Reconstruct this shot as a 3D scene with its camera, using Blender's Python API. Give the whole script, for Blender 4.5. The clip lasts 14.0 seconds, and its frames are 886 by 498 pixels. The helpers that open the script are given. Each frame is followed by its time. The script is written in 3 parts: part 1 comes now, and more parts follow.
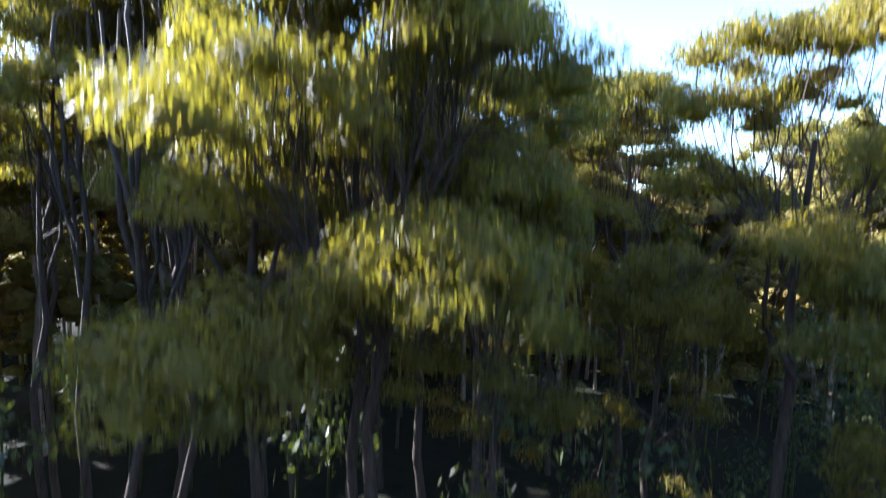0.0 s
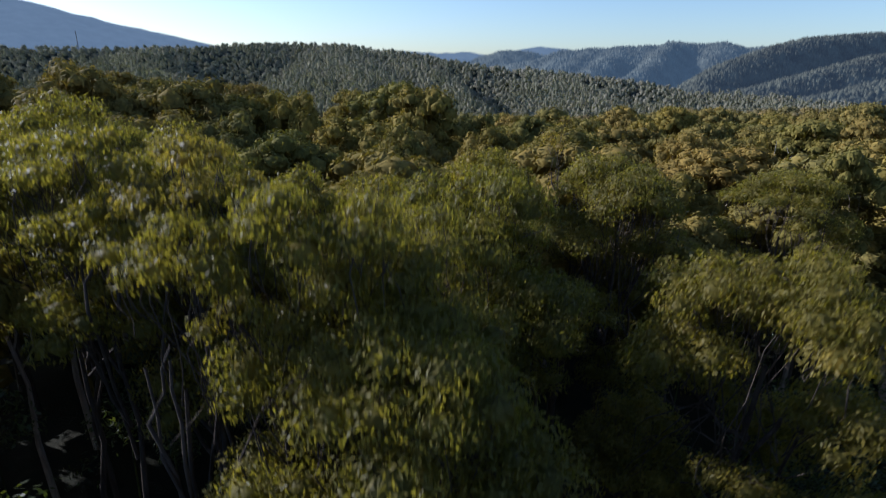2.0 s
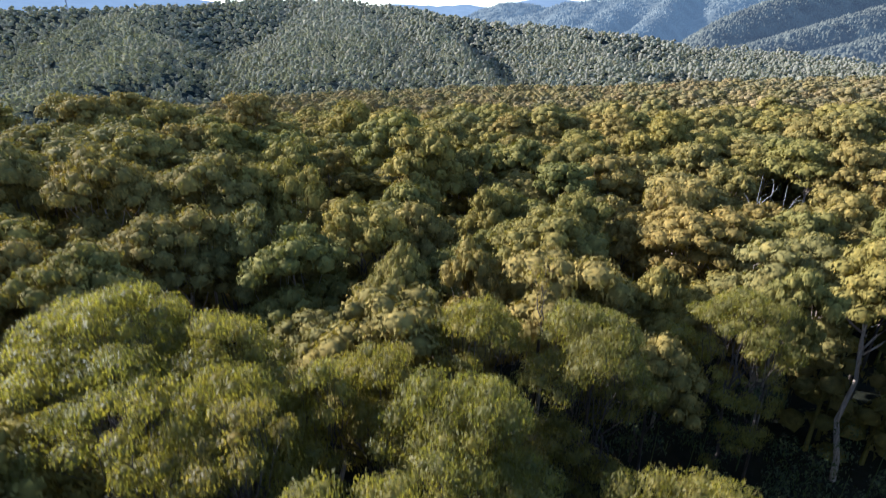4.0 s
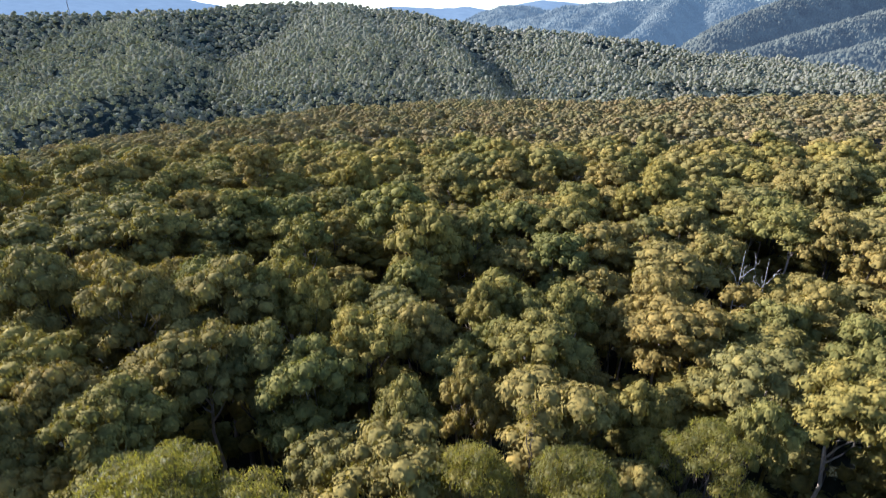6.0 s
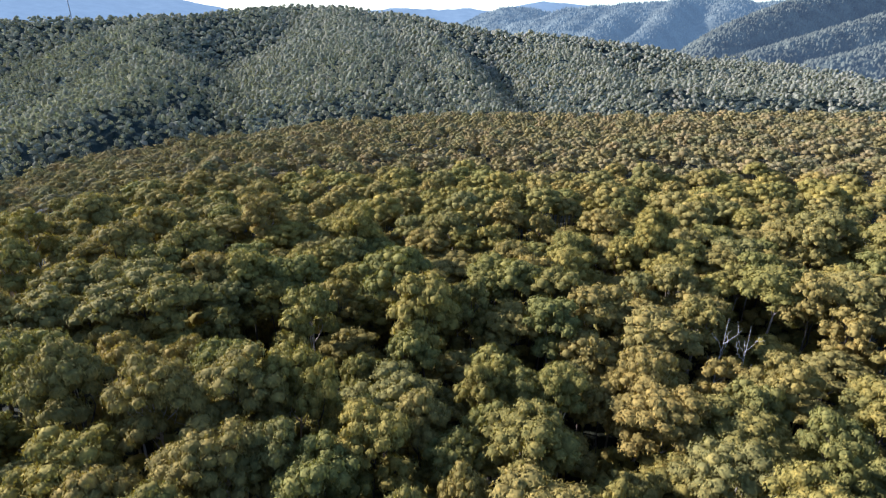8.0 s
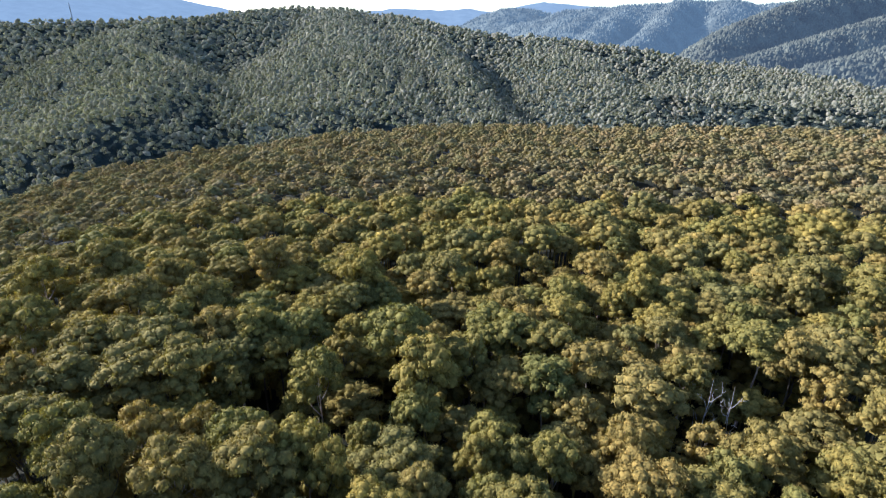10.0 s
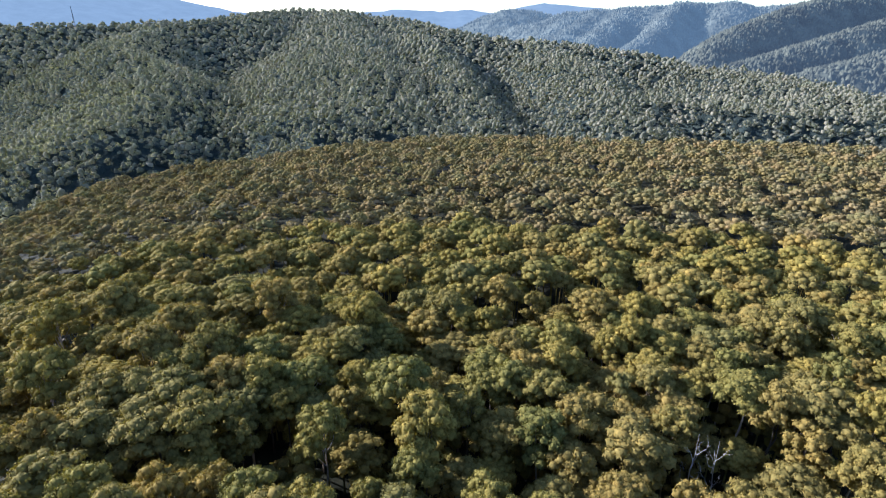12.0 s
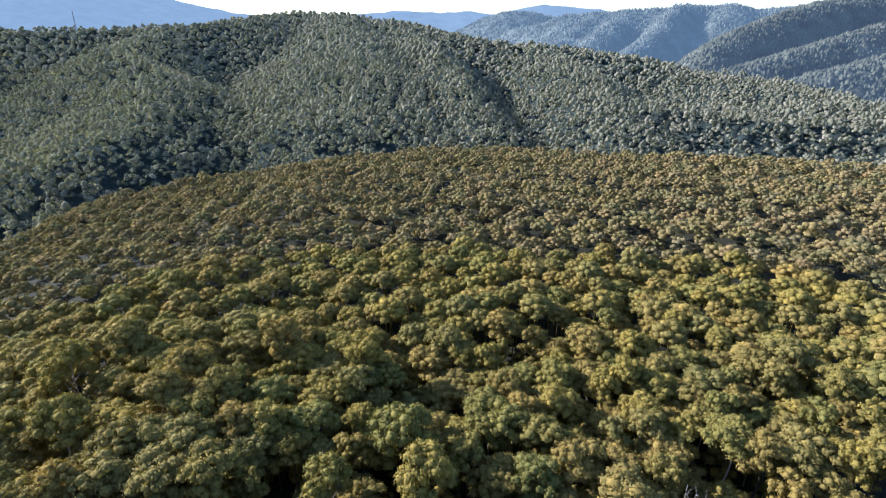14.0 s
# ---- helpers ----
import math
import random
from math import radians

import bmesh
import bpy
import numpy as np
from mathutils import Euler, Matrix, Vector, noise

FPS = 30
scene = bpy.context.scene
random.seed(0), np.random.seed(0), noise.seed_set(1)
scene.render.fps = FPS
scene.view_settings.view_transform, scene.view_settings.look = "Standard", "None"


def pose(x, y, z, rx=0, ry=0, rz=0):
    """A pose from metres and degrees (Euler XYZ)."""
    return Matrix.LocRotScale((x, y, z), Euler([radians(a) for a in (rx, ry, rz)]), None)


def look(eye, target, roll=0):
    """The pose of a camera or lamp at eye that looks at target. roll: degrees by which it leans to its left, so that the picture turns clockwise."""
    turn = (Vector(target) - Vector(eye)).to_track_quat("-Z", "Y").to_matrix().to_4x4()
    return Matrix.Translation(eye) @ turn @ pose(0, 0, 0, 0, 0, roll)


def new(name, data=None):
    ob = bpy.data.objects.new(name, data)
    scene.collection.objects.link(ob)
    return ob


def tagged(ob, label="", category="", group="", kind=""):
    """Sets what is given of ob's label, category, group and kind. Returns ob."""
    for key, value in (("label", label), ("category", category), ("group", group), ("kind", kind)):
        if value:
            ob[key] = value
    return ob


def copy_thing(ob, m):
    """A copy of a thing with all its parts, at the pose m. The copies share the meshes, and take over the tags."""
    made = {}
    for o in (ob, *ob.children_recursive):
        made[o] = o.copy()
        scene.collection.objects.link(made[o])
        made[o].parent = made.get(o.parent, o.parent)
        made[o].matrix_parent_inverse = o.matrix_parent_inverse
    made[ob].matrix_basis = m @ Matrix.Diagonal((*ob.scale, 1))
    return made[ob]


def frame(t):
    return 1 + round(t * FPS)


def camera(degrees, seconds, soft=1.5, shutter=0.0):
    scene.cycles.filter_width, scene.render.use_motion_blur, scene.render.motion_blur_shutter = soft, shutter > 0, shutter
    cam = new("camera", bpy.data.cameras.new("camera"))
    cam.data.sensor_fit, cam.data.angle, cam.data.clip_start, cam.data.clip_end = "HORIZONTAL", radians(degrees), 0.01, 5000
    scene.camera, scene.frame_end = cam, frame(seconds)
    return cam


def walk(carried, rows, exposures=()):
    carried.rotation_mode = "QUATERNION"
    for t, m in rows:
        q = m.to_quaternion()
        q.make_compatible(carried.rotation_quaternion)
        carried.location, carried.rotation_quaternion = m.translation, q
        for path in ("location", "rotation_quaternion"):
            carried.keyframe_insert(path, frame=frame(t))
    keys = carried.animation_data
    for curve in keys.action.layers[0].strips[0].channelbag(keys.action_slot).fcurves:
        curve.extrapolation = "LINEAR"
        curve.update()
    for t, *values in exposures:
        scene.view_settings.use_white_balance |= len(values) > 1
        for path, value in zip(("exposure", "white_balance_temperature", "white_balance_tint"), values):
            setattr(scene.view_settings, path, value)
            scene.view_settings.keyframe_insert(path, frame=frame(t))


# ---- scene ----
cam = camera(78.8, 14.0, soft=1.15, shutter=0.9)


def stand(x, y, z, pitch, roll, yaw):
    """A drone camera's pose: pitch up, roll to its left, yaw to its left."""
    return pose(x, y, z, 90 + pitch, 0, yaw) @ pose(0, 0, 0, 0, 0, roll)


# A drone that climbs straight up at 5 m/s while its gimbal tips down.
PATH = [
    (0.0, -0.48, 0.15, 11.09, -3.60, 1.45, -0.01),
    (0.5, -0.54, 0.15, 13.61, -3.77, 1.44, -0.02),
    (1.0, -0.61, 0.15, 16.09, -10.85, 1.09, -0.09),
    (1.5, -0.68, 0.17, 18.51, -13.64, 0.83, -0.28),
    (2.0, -0.75, 0.20, 20.87, -18.34, 0.90, -0.78),
    (2.5, -0.75, 0.20, 23.27, -20.06, 0.46, -0.75),
    (3.0, -0.73, 0.20, 25.71, -22.85, 0.39, -0.73),
    (3.5, -0.68, 0.15, 28.19, -22.81, 0.33, -0.70),
    (4.0, -0.65, 0.12, 30.64, -22.75, 0.20, -0.65),
    (6.5, -0.52, 0.20, 42.95, -22.67, 0.15, -0.54),
    (7.0, -0.43, 0.17, 45.50, -22.70, 0.12, -0.49),
    (7.5, -0.38, 0.16, 48.13, -22.70, 0.11, -0.48),
    (8.0, -0.36, 0.15, 50.75, -22.69, 0.11, -0.48),
    (10.5, -0.40, -0.08, 63.63, -22.78, 0.22, -0.47),
    (11.0, -0.37, -0.13, 66.17, -22.79, 0.22, -0.45),
    (11.5, -0.33, -0.16, 68.78, -22.81, 0.25, -0.45),
    (12.0, -0.29, -0.18, 71.35, -22.82, 0.25, -0.43),
    (12.5, -0.29, -0.19, 73.89, -22.83, 0.25, -0.42),
    (13.0, -0.27, -0.20, 76.46, -22.84, 0.25, -0.40),
    (13.5, -0.30, -0.21, 78.98, -22.84, 0.24, -0.40),
    (14.0, -0.31, -0.22, 81.51, -22.83, 0.24, -0.40),
]
STOPS = [(0.0, 2.95), (0.5, 2.85), (1.0, 1.6), (1.4, 0.75), (2.6, 0.45), (3.0, 1.62), (4.0, 1.72), (14.0, 1.62)]
EXPOSURES = [(t, stops, 5150, 13) for t, stops in STOPS]
walk(cam, [(r[0], stand(*r[1:])) for r in PATH], EXPOSURES)

# ---- sky and low sun ----
SUN_FROM = Vector((-1.0, 0.42, 0.0)).normalized()
SUN_HEIGHT = radians(25)
sun = new("sun", bpy.data.lights.new("sun", "SUN"))
sun.data.energy, sun.data.angle, sun.data.color = 5.0, radians(0.6), (1.0, 0.89, 0.78)
sun.matrix_world = look(SUN_FROM * math.cos(SUN_HEIGHT) + Vector((0, 0, math.sin(SUN_HEIGHT))), (0, 0, 0))
world = bpy.data.worlds.new("world")
scene.world = world
world.use_nodes = True
wn = world.node_tree
sky = wn.nodes.new("ShaderNodeTexSky")
sky.sky_type, sky.sun_disc = "NISHITA", False
sky.sun_elevation, sky.sun_rotation = SUN_HEIGHT, math.atan2(SUN_FROM.x, SUN_FROM.y)
sky.air_density, sky.dust_density, sky.ozone_density = 1.0, 0.7, 1.2
wn.links.new(sky.outputs[0], wn.nodes["Background"].inputs[0])
wn.nodes["Background"].inputs[1].default_value = 0.10


# ---- materials ----
def material(name, rough=0.7, spec=0.3):
    m = bpy.data.materials.new(name)
    m.use_nodes = True
    b = m.node_tree.nodes["Principled BSDF"]
    b.inputs["Roughness"].default_value = rough
    b.inputs["Specular IOR Level"].default_value = spec
    return m, m.node_tree, b


def ramp(nt, fac, stops):
    r = nt.nodes.new("ShaderNodeValToRGB")
    while len(r.color_ramp.elements) < len(stops):
        r.color_ramp.elements.new(0.5)
    for e, (p, c) in zip(r.color_ramp.elements, stops):
        e.position, e.color = p, (*c, 1)
    nt.links.new(fac, r.inputs[0])
    return r.outputs[0]


def noisy(nt, scale, detail=3.0, rough=0.6, vector=None):
    n = nt.nodes.new("ShaderNodeTexNoise")
    n.inputs["Scale"].default_value, n.inputs["Detail"].default_value, n.inputs["Roughness"].default_value = scale, detail, rough
    if vector is None:
        vector = nt.nodes.new("ShaderNodeNewGeometry").outputs["Position"]
    nt.links.new(vector, n.inputs["Vector"])
    return n.outputs[0]


def mixed(nt, fac, a, b, blend="MIX"):
    x = nt.nodes.new("ShaderNodeMix")
    x.data_type, x.blend_type = "RGBA", blend
    for slot, v in ((0, fac), (6, a), (7, b)):
        if isinstance(v, (int, float)):
            x.inputs[slot].default_value = v
        elif isinstance(v, tuple):
            x.inputs[slot].default_value = (*v, 1)
        else:
            nt.links.new(v, x.inputs[slot])
    return x.outputs[2]


def leaf_material(name, stops, through_light=0.3, rough=0.5, grain=3.0, spec=0.3, relief=0.0, bright=(1.7, 1.5, 1.1), dull=0.62):
    """Leathery eucalypt leaves: tone by tree, by leaf and by patch, the dark patches also standing for shaded leaf
    gaps, with light through the blade.
    """
    m, nt, b = material(name, rough, spec)
    info = nt.nodes.new("ShaderNodeObjectInfo").outputs["Random"]
    own = nt.nodes.new("ShaderNodeAttribute")
    own.attribute_name = "tone"
    add = nt.nodes.new("ShaderNodeMath")
    add.operation = "ADD"
    nt.links.new(info, add.inputs[0])
    nt.links.new(own.outputs["Fac"], add.inputs[1])
    wrap = nt.nodes.new("ShaderNodeMath")
    wrap.operation = "FRACT"
    nt.links.new(add.outputs[0], wrap.inputs[0])
    base = ramp(nt, wrap.outputs[0], stops)
    leaf = nt.nodes.new("ShaderNodeNewGeometry").outputs["Random Per Island"]
    tint = ramp(nt, leaf, [(0.0, (dull, dull + 0.03, dull)), (0.75, (1.05, 1.05, 1.0)), (1.0, bright)])
    base = mixed(nt, 1.0, base, tint, "MULTIPLY")
    # random mottle; its cool dark end also stands in for shade between leaves
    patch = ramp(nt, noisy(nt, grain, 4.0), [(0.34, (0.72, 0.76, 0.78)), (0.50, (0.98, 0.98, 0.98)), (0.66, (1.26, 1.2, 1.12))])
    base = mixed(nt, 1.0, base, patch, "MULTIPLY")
    nt.links.new(base, b.inputs["Base Color"])
    if relief:
        bump = nt.nodes.new("ShaderNodeBump")
        bump.inputs["Strength"].default_value, bump.inputs["Distance"].default_value = 1.0, relief
        nt.links.new(noisy(nt, 0.9 / relief, 4.0, 0.7), bump.inputs["Height"])
        nt.links.new(bump.outputs[0], b.inputs["Normal"])
    t = nt.nodes.new("ShaderNodeBsdfTranslucent")
    nt.links.new(mixed(nt, 1.0, base, (1.75, 1.8, 0.55), "MULTIPLY"), t.inputs[0])
    mix = nt.nodes.new("ShaderNodeMixShader")
    mix.inputs[0].default_value = through_light
    nt.links.new(b.outputs[0], mix.inputs[1])
    nt.links.new(t.outputs[0], mix.inputs[2])
    nt.links.new(mix.outputs[0], nt.nodes["Material Output"].inputs[0])
    return m


# far canopy: golden tones with extra blue, as haze in the leaf colour
HAZED_OLIVE = [(0.0, (0.155, 0.125, 0.0553)), (0.2, (0.203, 0.154, 0.0626)), (0.4, (0.132, 0.12, 0.0553)), (0.6, (0.217, 0.153, 0.0709)), (0.8, (0.159, 0.135, 0.0726)), (1.0, (0.179, 0.13, 0.059))]
FRESH = [(0.0, (0.152, 0.13, 0.0306)), (0.4, (0.173, 0.142, 0.0337)), (0.75, (0.137, 0.126, 0.0347)), (1.0, (0.182, 0.135, 0.0388))]
# hill foliage paler and greyer than the near leaves: haze in base colour
HAZED_GREEN = [(0.0, (0.175, 0.168, 0.132)), (0.2, (0.248, 0.23, 0.179)), (0.4, (0.157, 0.157, 0.12)), (0.6, (0.273, 0.248, 0.199)), (0.8, (0.199, 0.195, 0.148)), (1.0, (0.232, 0.208, 0.168))]
GOLDEN = [(0.0, (0.16, 0.129, 0.0369)), (0.2, (0.207, 0.158, 0.0403)), (0.4, (0.134, 0.122, 0.0369)), (0.6, (0.216, 0.152, 0.0446)), (0.8, (0.155, 0.132, 0.0446)), (1.0, (0.182, 0.131, 0.0385))]
LEAF = leaf_material("eucalypt_leaf", FRESH, 0.48, 0.5, 1.6, 0.15, 0.0, (1.35, 1.28, 1.05), 0.78)
LEAF_FAR = leaf_material("hazed_eucalypt_canopy", HAZED_OLIVE, 0.12, 0.85, 2.2, 0.0, 0.2, (1.12, 1.1, 1.05), 0.88)
LEAF_NEAR = leaf_material("eucalypt_crown", GOLDEN, 0.14, 0.8, 2.2, 0.03, 0.0, (1.3, 1.22, 1.05), 0.75)
LEAF_VALLEY = leaf_material("hazed_valley_canopy", HAZED_GREEN, 0.3, 0.9, 0.55, 0.0, 0.7, (1.1, 1.1, 1.08), 0.86)
# painted dark for the shade in the gaps between the hill crowns
LEAF_GAP_SHADE = leaf_material("canopy_gap_shade", [(0.0, (0.046, 0.058, 0.056)), (0.5, (0.066, 0.077, 0.071)), (1.0, (0.053, 0.068, 0.067))], 0.15, 0.9, 0.4, 0.0, 1.5, (1.2, 1.2, 1.2))
LEAF_BUSH = leaf_material("understorey_leaf", [(0.0, (0.04, 0.055, 0.02)), (1.0, (0.07, 0.085, 0.03))], 0.25)


def bark_material(name, low, high):
    m, nt, b = material(name, 0.85, 0.2)
    geo = nt.nodes.new("ShaderNodeNewGeometry").outputs["Position"]
    stretch = nt.nodes.new("ShaderNodeMapping")
    stretch.inputs["Scale"].default_value = (1, 1, 0.12)
    nt.links.new(geo, stretch.inputs[0])
    streak = noisy(nt, 9.0, 4.0, 0.65, stretch.outputs[0])
    nt.links.new(ramp(nt, streak, [(0.3, low), (0.7, high)]), b.inputs["Base Color"])
    bump = nt.nodes.new("ShaderNodeBump")
    bump.inputs["Strength"].default_value, bump.inputs["Distance"].default_value = 0.6, 0.03
    nt.links.new(streak, bump.inputs["Height"])
    nt.links.new(bump.outputs[0], b.inputs["Normal"])
    return m


BARK = bark_material("stringy_bark", (0.028, 0.022, 0.017), (0.095, 0.072, 0.054))
BARK_PALE = bark_material("pale_gum_bark", (0.17, 0.125, 0.085), (0.40, 0.32, 0.25))
BARK_DEAD = bark_material("bleached_wood", (0.22, 0.19, 0.16), (0.50, 0.46, 0.41))

GROUND, gnt, gb = material("leaf_litter", 0.95, 0.1)
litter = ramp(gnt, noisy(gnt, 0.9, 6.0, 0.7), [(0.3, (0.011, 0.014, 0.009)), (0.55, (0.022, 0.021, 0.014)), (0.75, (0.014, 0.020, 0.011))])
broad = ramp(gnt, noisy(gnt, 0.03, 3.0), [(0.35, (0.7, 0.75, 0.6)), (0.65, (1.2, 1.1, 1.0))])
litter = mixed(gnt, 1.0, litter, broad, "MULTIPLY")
# between y 380 and 560 the floor turns from litter to dark blue-green
far_floor = ramp(gnt, noisy(gnt, 0.15, 5.0, 0.7), [(0.35, (0.012, 0.019, 0.025)), (0.65, (0.034, 0.045, 0.054))])
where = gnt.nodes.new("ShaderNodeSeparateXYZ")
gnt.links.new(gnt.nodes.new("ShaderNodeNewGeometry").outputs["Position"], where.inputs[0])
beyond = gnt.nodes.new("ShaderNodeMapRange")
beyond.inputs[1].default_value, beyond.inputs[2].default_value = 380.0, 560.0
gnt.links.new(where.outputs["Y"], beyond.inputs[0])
gnt.links.new(mixed(gnt, beyond.outputs[0], litter, far_floor), gb.inputs["Base Color"])
gbump = gnt.nodes.new("ShaderNodeBump")
gbump.inputs["Strength"].default_value, gbump.inputs["Distance"].default_value = 0.8, 0.08
gnt.links.new(noisy(gnt, 6.0, 4.0), gbump.inputs["Height"])
gnt.links.new(gbump.outputs[0], gb.inputs["Normal"])


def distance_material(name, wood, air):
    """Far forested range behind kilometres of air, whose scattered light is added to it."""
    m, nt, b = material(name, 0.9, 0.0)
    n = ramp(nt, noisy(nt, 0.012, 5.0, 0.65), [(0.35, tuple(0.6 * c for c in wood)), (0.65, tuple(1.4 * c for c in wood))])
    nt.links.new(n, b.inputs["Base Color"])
    # the haze is painted: a bluish glow added to the range's own colour
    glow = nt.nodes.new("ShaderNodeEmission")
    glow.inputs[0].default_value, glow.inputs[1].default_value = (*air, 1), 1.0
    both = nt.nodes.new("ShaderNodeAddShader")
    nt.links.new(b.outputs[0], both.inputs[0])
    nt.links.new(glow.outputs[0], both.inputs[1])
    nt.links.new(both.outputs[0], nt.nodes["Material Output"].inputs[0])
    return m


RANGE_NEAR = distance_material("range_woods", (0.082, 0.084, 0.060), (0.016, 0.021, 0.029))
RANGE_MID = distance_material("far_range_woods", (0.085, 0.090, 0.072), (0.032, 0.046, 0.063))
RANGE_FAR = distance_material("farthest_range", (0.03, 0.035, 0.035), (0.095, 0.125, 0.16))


# ---- the lie of the land ----
def ridge(points, x, y, fall, soft=25.0):
    """Height over a crest line (x, y, z), falling off to both sides."""
    best = np.full(np.shape(x), -1e9)
    for (ax, ay, az), (bx, by, bz) in zip(points, points[1:]):
        dx, dy = bx - ax, by - ay
        s = np.clip(((x - ax) * dx + (y - ay) * dy) / (dx * dx + dy * dy), 0, 1)
        d = np.sqrt((x - ax - s * dx) ** 2 + (y - ay - s * dy) ** 2 + soft * soft) - soft
        best = np.maximum(best, az + s * (bz - az) - fall * d)
    return best


def smooth_max(a, b, k):
    h = np.clip(0.5 + 0.5 * (a - b) / k, 0, 1)
    return b + (a - b) * h + k * h * (1 - h)


HILL = [
    ([(-1700, 1300, 30), (-1130, 1500, 40), (-740, 1600, 48), (-637, 1750, 62), (-570, 2400, 98), (-160, 2100, 66), (37, 1750, 27), (196, 1650, 7), (348, 1600, 2), (505, 1450, -19), (587, 1300, -41), (633, 1100, -41), (615, 900, -44), (570, 700, -45), (700, 480, -50)], 0.28, 25),
    ([(-400, 2250, 88), (-250, 1500, 18), (-170, 1000, -16), (-135, 760, -33), (-115, 640, -40), (-90, 500, -82)], 0.40, 100),
    ([(-160, 2100, 60), (-15, 1400, 4), (20, 1050, -28), (38, 800, -46), (45, 620, -56), (50, 520, -86)], 0.62, 14),
    ([(-740, 1600, 44), (-620, 1080, 10), (-430, 850, -12), (-345, 640, -27), (-310, 500, -34), (-290, 390, -75)], 0.52, 30),
    ([(250, 1640, 6), (270, 1100, -20), (240, 900, -36), (232, 740, -46), (225, 618, -56), (205, 500, -85)], 0.56, 25),
    ([(300, 800, -42), (400, 690, -43), (520, 620, -40), (640, 560, -38), (780, 500, -36)], 0.55, 20),
]


def spur_side(x, y):
    """How far outside the broad near spur a place lies (negative inside)."""
    edge = 492 - np.where(x > 30, 0.72 * (x - 30), 0.5 * (30 - x))
    return np.maximum(y - edge, -(x + 212 + 0.05 * (y - 300)))


def ground_z(x, y):
    """Ground height: a broad spur that slopes away, a valley, and the hill beyond."""
    x, y = np.asarray(x, float), np.asarray(y, float)
    spur = -2.0 - 0.085 * y + np.where(x > 0, 0.045 * x, 0.0)
    spur = spur + 5.0 * np.exp(-((x + 62) / 45) ** 2 - ((y - 75) / 50) ** 2)
    spur = spur - 5.0 * np.exp(-((x + 25) / 30) ** 2 - ((y - 60 - 0.15 * x) / 9) ** 2)
    spur = spur - 5.0 * np.exp(-((x - 44) / 10) ** 2 - ((y - 63) / 9) ** 2)
    spur = spur - 0.12 * np.maximum(-80 - x, 0)
    side = spur_side(x, y)
    spur = spur - 0.45 * (np.sqrt(np.maximum(side, 0) ** 2 + 30 ** 2) - 30)
    spur = spur + 1.6 * np.sin(x / 37 + 1.0) * np.sin(y / 53) + 1.0 * np.sin(x / 19 + y / 23)
    land = smooth_max(spur, np.full_like(spur, -120.0), 30)
    for points, fall, soft in HILL:
        land = smooth_max(land, ridge(points, x, y, fall, soft), 12)
    return land


def mesh_from(name, verts, faces, mat, smooth=False, tone=None):
    """A mesh from arrays: faces is an n x 3 array."""
    me = bpy.data.meshes.new(name)
    verts, faces = np.asarray(verts, np.float32), np.asarray(faces, np.int32)
    me.vertices.add(len(verts))
    me.vertices.foreach_set("co", verts.ravel())
    k = faces.shape[1]
    me.loops.add(faces.size)
    me.loops.foreach_set("vertex_index", faces.ravel())
    me.polygons.add(len(faces))
    me.polygons.foreach_set("loop_start", np.arange(0, faces.size, k, dtype=np.int32))
    me.update(calc_edges=True)
    if smooth is not False:
        me.polygons.foreach_set("use_smooth", np.broadcast_to(np.asarray(smooth, bool), len(faces)).copy())
    if tone is not None:
        a = me.attributes.new("tone", "FLOAT", "POINT")
        a.data.foreach_set("value", np.asarray(tone, np.float32))
    me.materials.append(mat)
    me.validate()
    return me


def grid_faces(n, m, closed=False):
    """Quads of an n x m vertex grid; closed joins the last column to the first."""
    i, j = np.meshgrid(np.arange(n - 1), np.arange(m if closed else m - 1), indexing="ij")
    k = (j + 1) % m
    return np.stack([i * m + j, i * m + k, (i + 1) * m + k, (i + 1) * m + j], -1).reshape(-1, 4)


rings = np.concatenate([[0.001], np.geomspace(4, 4900, 190)])
angles = np.linspace(0, 2 * np.pi, 300, endpoint=False)
R, A = np.meshgrid(rings, angles, indexing="ij")
GX, GY = R * np.sin(A), R * np.cos(A)
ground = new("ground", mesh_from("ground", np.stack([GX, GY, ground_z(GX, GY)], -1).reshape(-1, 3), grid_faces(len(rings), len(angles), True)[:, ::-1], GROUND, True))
tagged(ground, "forest floor of brown leaf litter under the trees", "ground", kind="structure")

rng = np.random.default_rng(7)


# ---- foliage ----
def ball(level):
    bm = bmesh.new()
    bmesh.ops.create_icosphere(bm, subdivisions=level, radius=1)
    v = np.array([p.co for p in bm.verts])
    f = np.array([[q.index for q in p.verts] for p in bm.faces])
    bm.free()
    return v, f


BALL = {1: ball(1), 2: ball(2)}


def unit(v):
    return v / np.maximum(np.linalg.norm(v, axis=-1, keepdims=True), 1e-9)


